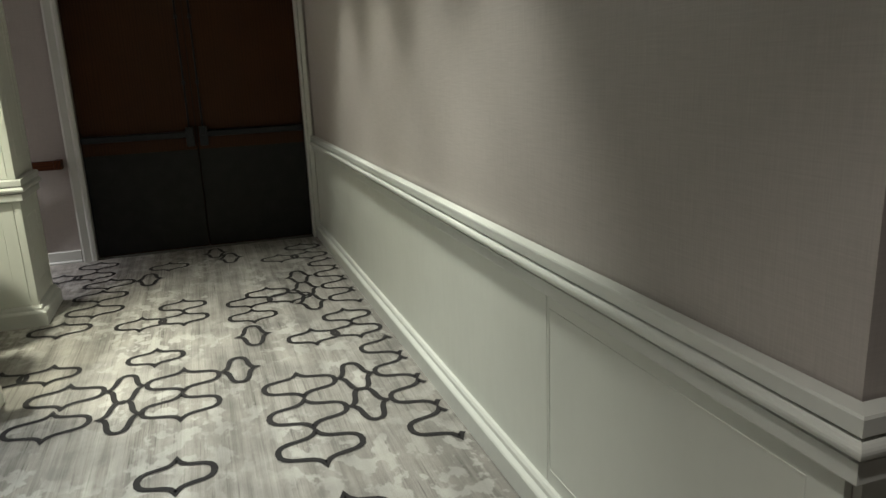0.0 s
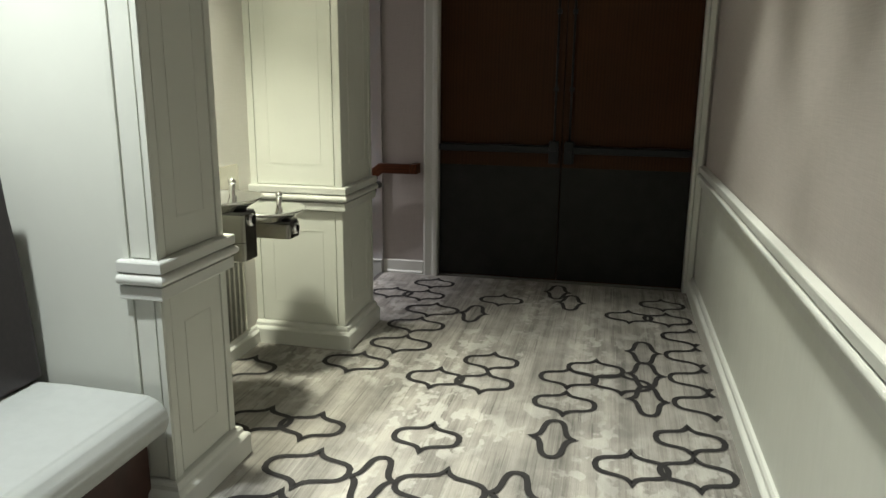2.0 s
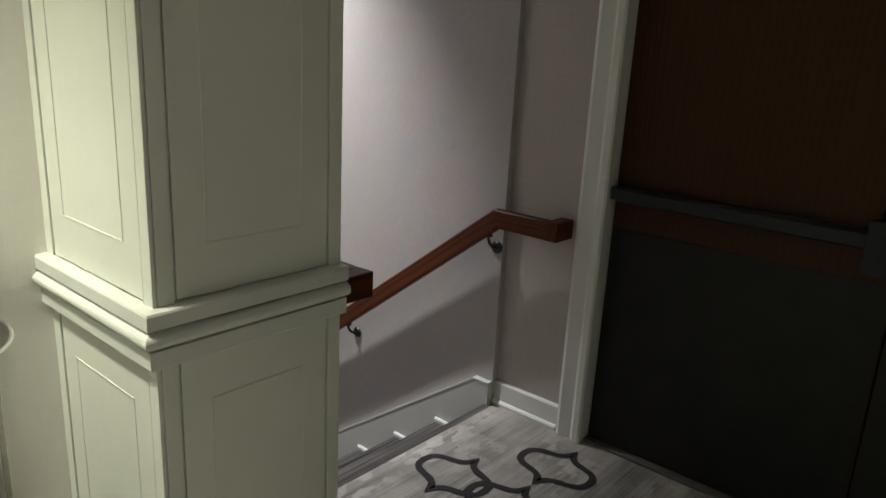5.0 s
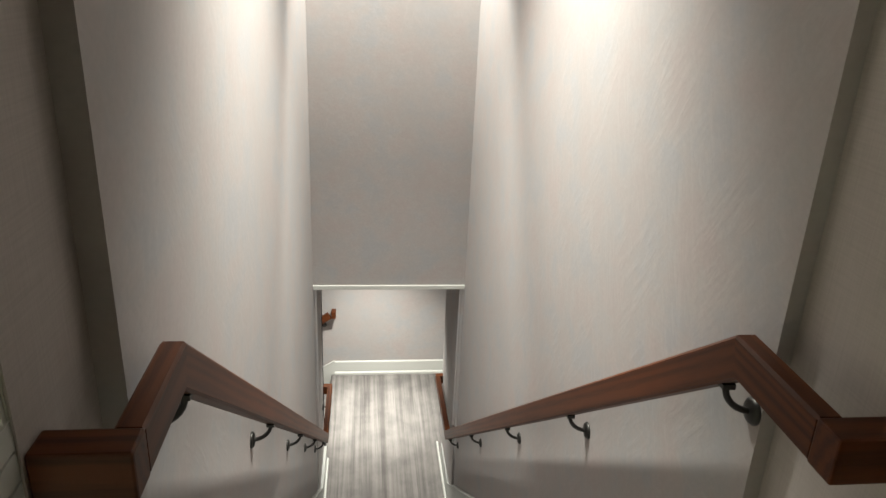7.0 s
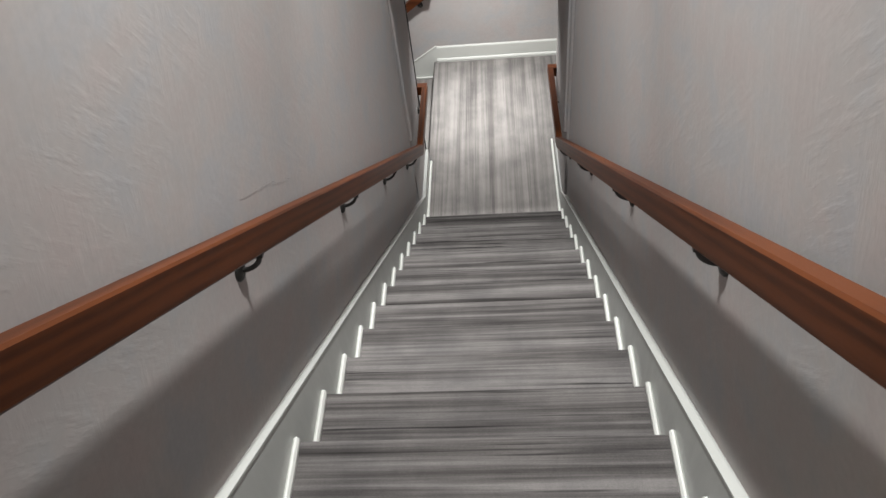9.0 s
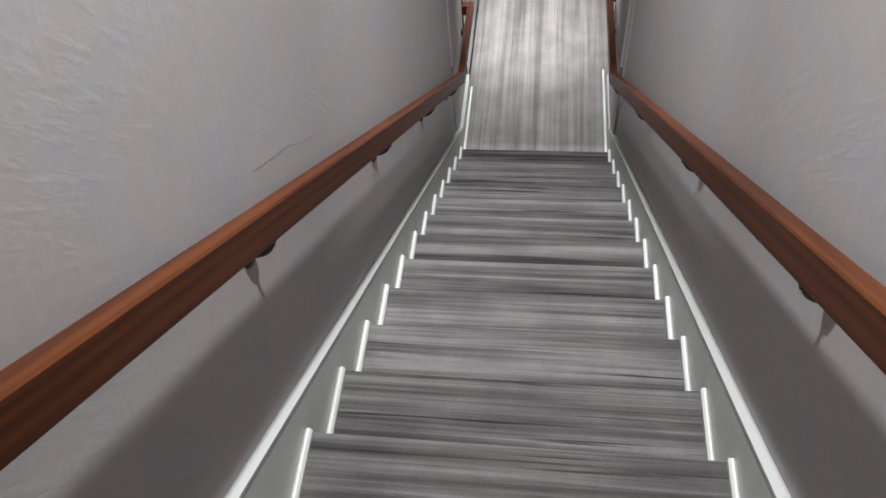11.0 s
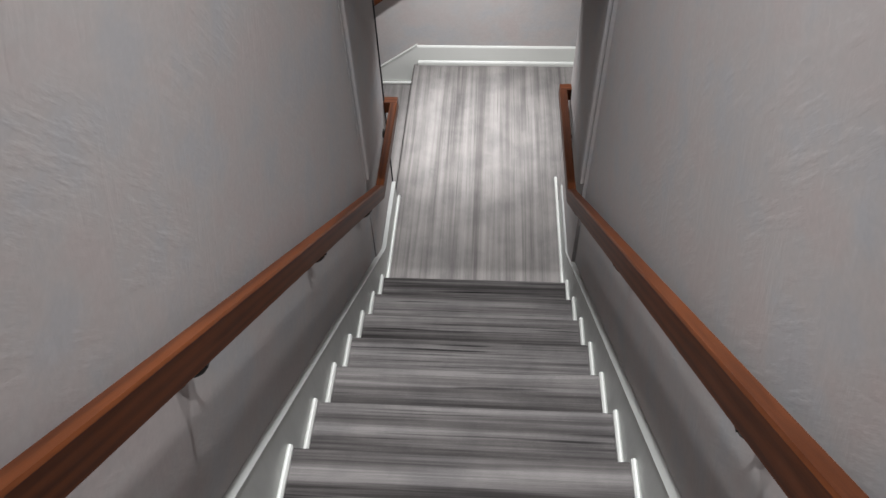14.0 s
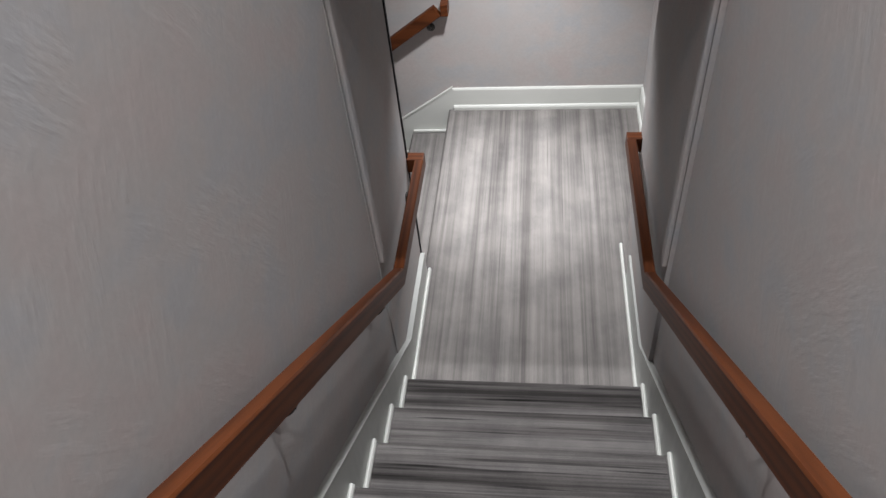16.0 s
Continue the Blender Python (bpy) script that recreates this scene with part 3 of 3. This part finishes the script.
LOW_TOP = LOW_Z
wall_b = structure("wall_landing_west", box(X_BACK - 0.15, X_BACK, -2.8, Y_LAND_R + 0.15, LOW - 1.5, LOW_TOP), STAIR_WALL, "pale wall at the end of the landing")
under(part("baseboard", sweep([(X_BACK, Y_LOW + 0.018), (X_BACK, Y_LAND_R)], [(o, u + LOW) for o, u in LOW_BASE]), TRIM), wall_b)
wall_b2 = structure("wall_landing_north", box(X_BACK, X_IN_R, Y_LAND_R, Y_LAND_R + 0.15, LOW - 0.2, LOW_TOP), STAIR_WALL, "pale wall beside the landing")
under(part("baseboard", sweep([(X_BACK + 0.03, Y_LAND_R), (X_HEAD - 0.81, Y_LAND_R)], [(o, u + LOW) for o, u in LOW_BASE]), TRIM), wall_b2)
structure("wall_lower_east", box(X_HEAD - 0.72, X_HEAD - 0.60, -2.8, -1.2, LOW - 1.5, LOW_TOP), STAIR_WALL, "pale wall beside the lower steps")
structure("wall_lower_south", box(X_BACK, X_HEAD - 0.72, -2.8, -2.65, LOW - 1.5, LOW_TOP), STAIR_WALL, "pale wall closing the lower steps")
structure("ceiling_landing", box(X_BACK - 0.15, X_HEAD - 0.88, -2.8, Y_LAND_R + 0.15, LOW_TOP, LOW_TOP + 0.1), CEILING, "white ceiling over the landing")

# fine crack in the plaster
crack = []
random.seed(4)
for i in range(15):
    f = i / 14
    crack.append((-3.80 + 0.36 * f, Y_LEFT + 0.0015, -0.163 + 0.265 * f + random.uniform(-0.010, 0.010)))
under(part("crack", tube(crack, 0.00022, 4), CRACK), wall_l)

# ---- handrails ----
RAIL_W, RAIL_H = 0.041, 0.074


def rail_run(points, first=0, last=None):
    """A rectangular wooden rail with eased edges along (x, y, z of its underside); its depth is square to its slope. first, last: which stretch of it to make."""
    e, w = 0.005, RAIL_W / 2
    pts = [Vector(p) for p in points]
    ups = []
    for i, p in enumerate(pts):
        turns = []
        for a, c in zip(pts[max(i - 1, 0):i + 1], pts[max(i - 1, 0) + 1:i + 2]):
            d = (c - a).normalized()
            flat = Vector((d.x, d.y, 0)).normalized()
            turns.append(Vector((0, 0, 1)) * flat.dot(d) - flat * d.z)
        n = sum(turns, Vector())
        ups.append(n / (n.length_squared / len(turns)))
    d = (pts[-1] - pts[0]).to_2d().normalized()
    side = Vector((d.y, -d.x, 0))
    prof = [(-w + e, 1.0), (w - e, 1.0), (w, 1 - e / RAIL_H), (w, e / RAIL_H), (w - e, 0), (-w + e, 0), (-w, e / RAIL_H), (-w, 1 - e / RAIL_H)]
    bm = bmesh.new()
    rings = [[bm.verts.new(p + side * o + u * RAIL_H * h) for o, h in prof] for p, u in list(zip(pts, ups))[first:last]]
    for a, c in zip(rings, rings[1:]):
        for j in range(8):
            k = (j + 1) % 8
            bm.faces.new((a[j], a[k], c[k], c[j]))
    bm.faces.new(rings[0])
    bm.faces.new(rings[-1][::-1])
    return bm


def bracket(wall_y, sign, x, z_wall, rail_y, rail_bottom, parent):
    """Round rosette on the wall with a curved arm up to the rail."""
    b = part("bracket", lathe([(0.010, 0.0), (0.027, 0.0), (0.027, sign * 0.004), (0.021, sign * 0.010), (0.010, sign * 0.013)], (x, wall_y, z_wall), "y", 20), BRACKET, None, "dark metal bracket", smooth=True)
    under(b, parent)
    reach = rail_y - wall_y
    arm = []
    for i in range(9):
        a = math.pi / 2 * i / 8
        arm.append((x, wall_y + reach * math.sin(a) * 1.0 if i else wall_y + sign * 0.008, z_wall + (rail_bottom - z_wall - 0.004) * (1 - math.cos(a))))
    under(part("bracket_arm", tube(arm, 0.0065, 8), BRACKET, smooth=True), parent)
    slope_plate = box(x - 0.012, x + 0.012, rail_y - 0.012, rail_y + 0.012, rail_bottom - 0.006, rail_bottom + 0.004)
    under(part("bracket_plate", slope_plate, BRACKET), parent)


def stair_handrail(wall_y, sign, end_y, x0, x1, xs, label):
    y = wall_y + sign * 0.064
    top, low, xa, xb = 0.798, LOW + 0.716, -2.318, -6.04
    ob = holder("handrail", -2.35, y, 0.5, label, "handrail")
    way = [(x0, y, top), (xa, y, top), (xb, y, low), (x1, y, low)]
    for i, wood in ((0, RAIL_FLAT), (1, RAIL_X), (2, RAIL_FLAT)):
        under(part("rail", rail_run(way, i, i + 2), wood, None, "reddish-brown varnished wooden rail"), ob)
    for x, z in ((x0 + 0.0278, top), (x1 - 0.0278, low)):
        lo, hi = sorted((y + sign * RAIL_W / 2, (end_y if z == top else wall_y + sign * 0.006) + sign * 0.001))
        under(part("rail_return", box(x - 0.0275, x + 0.0275, lo, hi, z, z + RAIL_H), RAIL_Y, bevel=0.004), ob)
    for x in xs:
        f = min(max((xa - x) / (xa - xb), 0), 1)
        bottom = top + (low - top) * f
        bracket(wall_y + sign * (0.006 if x < X_HEAD else 0), sign, x, bottom - 0.060, y, bottom, ob)
    return ob


stair_handrail(Y_RIGHT, -1, 0.012, -2.10, -6.865, (-2.372, -3.20, -4.05, -4.98, -5.89, -6.62), "reddish-brown wooden wall handrail on dark brackets, door side")
stair_handrail(Y_LEFT, 1, -1.139, -2.115, -6.725, (-2.375, -3.30, -4.20, -5.02, -5.77, -6.62), "reddish-brown wooden wall handrail on dark brackets, crack side")

low_rail = holder("handrail", X_BACK + 0.07, -1.1, LOW + 0.8, "reddish-brown wooden handrail on the landing's end wall", "handrail")
pts = [(X_BACK + 0.073, -2.5, LOW + 0.715 - 1.42 * 0.70), (X_BACK + 0.073, -1.08, LOW + 0.715)]
under(part("rail", rail_run(pts), RAIL_Y, None, "reddish-brown varnished wooden rail"), low_rail)
under(part("rail_return", box(X_BACK + 0.001, X_BACK + 0.095, -1.0798, -1.035, LOW + 0.715, LOW + 0.715 + RAIL_H), RAIL_X, bevel=0.004), low_rail)
under(part("bracket", lathe([(0.010, 0.0), (0.027, 0.0), (0.027, 0.004), (0.010, 0.013)], (X_BACK, -1.16, LOW + 0.60), "x", 20), BRACKET, smooth=True), low_rail)
under(part("bracket_arm", tube([(X_BACK + 0.01, -1.16, LOW + 0.60), (X_BACK + 0.05, -1.16, LOW + 0.61), (X_BACK + 0.073, -1.16, LOW + 0.66)], 0.0065, 8), BRACKET, smooth=True), low_rail)

# ---- drinking fountains ----


def fountain():
    ob = holder("drinking_fountain", X_ALC, -2.27, 0.10, "two-level brushed steel drinking fountain on the alcove wall", "drinking fountain")
    u = lambda *a, **k: under(part(*a, **k), ob)  # noqa: E731
    y0, y1 = -2.80, -1.80
    r = 0.018
    arcs = [(y1 - r + r * math.sin(k * math.pi / 12), 1.052 - r + r * math.cos(k * math.pi / 12)) for k in range(7)]
    sheet = [(y1, 0.612), (y0, 0.612)] + [(y0 + y1 - y, z) for y, z in arcs[::-1]] + arcs
    u("back_panel", prism(sheet, "x", X_ALC, X_ALC + 0.006), STEEL, label="brushed steel splash panel")
    u("lower_panel", box(X_ALC, X_ALC + 0.010, y0, y1, 0.105, 0.607), STEEL, label="brushed steel lower panel", bevel=0.002)
    g0, g1 = -2.23, -1.815
    grille = u("grille", box(X_ALC + 0.0095, X_ALC + 0.0115, g0, g1, 0.115, 0.525), SHADOW_GAP, label="louvred ventilation grille")
    for i in range(9):
        a = g0 + 0.002 + i * (g1 - g0 - 0.018) / 8
        under(part("slat", box(X_ALC + 0.011, X_ALC + 0.016, a, a + 0.014, 0.117, 0.523), STEEL_UP, bevel=0.002), grille).parent = grille
    bm = bmesh.new()
    for i in range(38):
        z = 0.120 + i * 0.0106
        box(X_ALC + 0.0116, X_ALC + 0.0135, g0 + 0.004, g1 - 0.004, z, z + 0.0052, bm)
    under(part("louvres", bm, LOUVRE), grille)
    for cy, rim, depth in ((-2.495, 0.990, 0.215), (-2.045, 0.862, 0.085)):
        cx, r = -2.305, 0.20
        prof = [(0.0, -0.060), (0.07, -0.060), (0.125, -0.048), (0.182, -0.012), (r, 0.0), (r, 0.004), (r - 0.006, 0.0055), (0.175, -0.004), (0.12, -0.022), (0.06, -0.030), (0.0, -0.032)]
        u("basin", lathe([(a * 1.0, b) for a, b in prof], (cx, cy, rim), "z", 64), BASIN, label="shallow round steel basin", smooth=True)
        top = rim - 0.052
        front, half = -2.150, 0.064
        c = 0.016
        outline = [(X_ALC + 0.007, cy - half), (front - c, cy - half), (front - c * 0.3, cy - half + c * 0.3), (front, cy - half + c), (front, cy + half - c), (front - c * 0.3, cy + half - c * 0.3), (front - c, cy + half), (X_ALC + 0.007, cy + half)]
        seam = top - depth * 0.62 if depth > 0.1 else top - depth
        arm = u("arm", prism(outline, "z", seam + 0.0008, top - 0.012), ARM_STEEL, label="brushed steel box arm")
        if depth > 0.1:
            under(part("lower_shell", prism(outline, "z", top - depth, seam - 0.0008), ARM_STEEL), arm)
        under(part("arm_cap", prism([(a - 0.004 if a > -2.4 else a, cy + (b - cy) * 0.92) for a, b in outline], "z", top - 0.012, top), DARK_STEEL), arm)
        u("push_button", lathe([(0.0, 0.014), (0.021, 0.014), (0.024, 0.011), (0.029, 0.005), (0.029, 0.0), (0.0, 0.0)], (front, cy + 0.006, top - 0.040), "x", 28), CHROME, label="round chrome push button", smooth=False)
        sx, sy, sz = cx + 0.075, cy - 0.005, rim - 0.026
        neck = [(0, 0, 0), (0, 0, 0.010), (0, 0.001, 0.022), (0.001, 0.000, 0.034), (0.001, 0.001, 0.046), (0.000, 0.006, 0.060), (-0.002, 0.013, 0.074), (-0.004, 0.020, 0.086)]
        u("spout", tube([(sx + a, sy + b, sz + c) for a, b, c in neck], (0.022, 0.021, 0.016, 0.0135, 0.0125, 0.0125, 0.0135, 0.0145), 18), CHROME, label="chrome bubbler spout", smooth=True)
        u("spout_guard", tube([(sx - 0.003, sy + 0.015, sz + 0.084), (sx - 0.005, sy + 0.021, sz + 0.096), (sx - 0.012, sy + 0.028, sz + 0.103), (sx - 0.024, sy + 0.032, sz + 0.102)], (0.0145, 0.0175, 0.014, 0.008), 14), CHROME, smooth=True)
        u("spout_nozzle", tube([(sx + 0.006, sy + 0.012, sz + 0.014), (sx + 0.004, sy + 0.020, sz + 0.030), (sx - 0.004, sy + 0.024, sz + 0.040)], (0.011, 0.009, 0.006), 12), CHROME, smooth=True)
        u("drain", lathe([(0.0, 0.0), (0.028, 0.0), (0.030, 0.003), (0.022, 0.005), (0.0, 0.005)], (cx - 0.03, cy, rim - 0.031), "z", 24), CHROME, smooth=False)
    return ob


fountain()

# ---- bench in the niche ----


def bench():
    ob = holder("bench", -2.35, -4.4, 0.0, "upholstered bench with pale seat and dark tall back", "bench")
    y0, y1 = -5.56, -3.365
    under(part("plinth", box(-2.69, -2.13, y0, y1 + 0.02, 0.0, 0.30), PLINTH, None, "dark red-brown wooden plinth", bevel=0.004), ob)
    r = 0.075
    front = [(-2.02 - r + r * math.sin(a), 0.30 + r + 0.015 - r * math.cos(a)) for a in [math.pi * i / 12 for i in range(13)]]
    seat = prism([(-2.69, 0.302)] + [(x, max(z, 0.302)) for x, z in front] + [(-2.4, 0.472), (-2.69, 0.468)], "y", y0, y1)
    under(part("seat", seat, CUSHION, None, "pale grey-green vinyl seat cushion", bevel=0.03, smooth=True), ob)
    outline = [(y0, 0.475), (-3.343, 0.475), (-3.384, 0.91), (-3.416, 1.265), (-3.440, 1.307), (y0, 1.307)]
    under(part("backrest", prism(outline, "x", -2.69, -2.52), BACKREST, None, "dark brown leather backrest", bevel=0.02, smooth=True), ob)
    return ob


bench()

# ---- carpet motifs ----
CELL_W, CELL_H, LINE_W = 0.285, 0.285, 0.027


def cell_line(a, b, steps=9):
    """One ogee cell: rounded ends to the sides, cusps ahead and behind, joined by S-shaped lines."""
    k = 0.80
    quarter = []
    for i in range(steps):
        s = i / steps
        p = [(0, b), (0.006, b * (1 - k)), (a, b * k * 0.95), (a, 0)]
        c = [(1 - s) ** 3, 3 * s * (1 - s) ** 2, 3 * s * s * (1 - s), s ** 3]
        quarter.append((sum(w * q[0] for w, q in zip(c, p)), sum(w * q[1] for w, q in zip(c, p))))
    right = quarter + [(a, 0)] + [(x, -y) for x, y in quarter[:0:-1]] + [(0, -b)]
    return right + [(-x, y) for x, y in right[-2:0:-1]]


def ribbon(bm, points, width, z, closed=True):
    n = len(points)
    pts = [Vector(p) for p in points]
    inner, outer = [], []
    for i, p in enumerate(pts):
        d = (pts[(i + 1) % n] - pts[i - 1]) if closed else pts[min(i + 1, n - 1)] - pts[max(i - 1, 0)]
        d = d.normalized() if d.length > 1e-4 else Vector((1, 0))
        w = width * (0.5 + 0.09 * noise.noise((p.x * 30, p.y * 30, 0)))
        s = Vector((d.y, -d.x)) * w
        inner.append(bm.verts.new((p.x - s.x, p.y - s.y, z)))
        outer.append(bm.verts.new((p.x + s.x, p.y + s.y, z)))
    for i in range(n if closed else n - 1):
        k = (i + 1) % n
        bm.faces.new((inner[i], inner[k], outer[k], outer[i]))


# free cells lying across the corridor, by cluster
FREE = [
    [(-1.19, -1.947), (-1.445, -1.947), (-1.20, -1.662)],
    [(-1.33, -2.575), (-1.20, -3.90)],
    [(-0.475, -2.62), (-0.222, -2.61), (-0.225, -2.33)],
    [(-0.642, -1.63), (-0.775, -1.785), (-0.51, -1.795), (-0.775, -2.09)],
    [(-2.105, -0.55), (-1.868, -0.56), (-1.868, -0.243), (-1.315, -0.54)],
    [(-2.10, -2.60), (-1.85, -2.60)],
    [(-0.455, -0.69), (-0.215, -0.69), (-0.23, -0.38), (-0.62, -4.40), (-1.55, -4.38), (-0.30, -4.72)],
    [(-1.20, -4.9), (-1.45, -4.9), (-0.75, -5.2), (-0.62, -5.48), (-1.70, -5.5), (-0.2, -5.6), (-1.1, -5.9)],
]
# lattices: wide cells in columns, cusp to cusp, and tall ones between them, lobe to lobe
WIDE = [(-1.725, -2.935), (-1.183, -2.955), (-1.19, -3.27), (-1.755, -3.25),
        (-0.64, -3.255), (-0.645, -3.575), (-0.642, -3.895),
        (-1.73, -0.865), (-1.755, -1.185), (-1.755, -1.525), (-1.915, -1.85), (-2.47, -2.06)]
TALL = [(-1.454, -2.95), (-1.455, -3.27), (-0.91, -2.935), (-0.367, -3.26), (-0.37, -3.585),
        (-0.385, -1.32), (-0.385, -1.645), (-0.385, -1.965), (-0.80, -2.45),
        (-1.45, -0.875), (-0.84, -0.48), (-0.95, -0.25)]
# cells cut off by the seam beside the wall
CUT = [(-0.09, -1.00), (-0.09, -1.32), (-0.09, -1.645), (-0.09, -1.95), (-0.09, -2.93), (-0.09, -3.255), (-0.09, -3.575), (-0.09, -3.90)]
bm = bmesh.new()
layer = 0
for cells, wide, tall in ([(c, CELL_W, CELL_H) for c in FREE] + [(WIDE, 0.345, 0.318), (CUT, 0.345, 0.318)]):
    for x, y in cells:
        line = [(x + a, y + b) for a, b in cell_line(wide / 2, tall / 2)]
        if cells is CUT:
            line = sorted((p for p in line if p[0] < x + 0.03), key=lambda p: math.atan2(p[1] - y, p[0] - x) % (2 * math.pi))
        ribbon(bm, line, LINE_W, 0.003 + 0.0001 * (layer % 11), cells is not CUT)
        layer += 1
for x, y in TALL:
    ribbon(bm, [(x + b, y + a) for a, b in cell_line(0.166, 0.097)], LINE_W, 0.0042 + 0.0001 * (layer % 11))
    layer += 1
under(tagged(part("carpet_motif", bm, MOTIF, None, "dark charcoal interlaced motif"), kind="stuff"), floor)
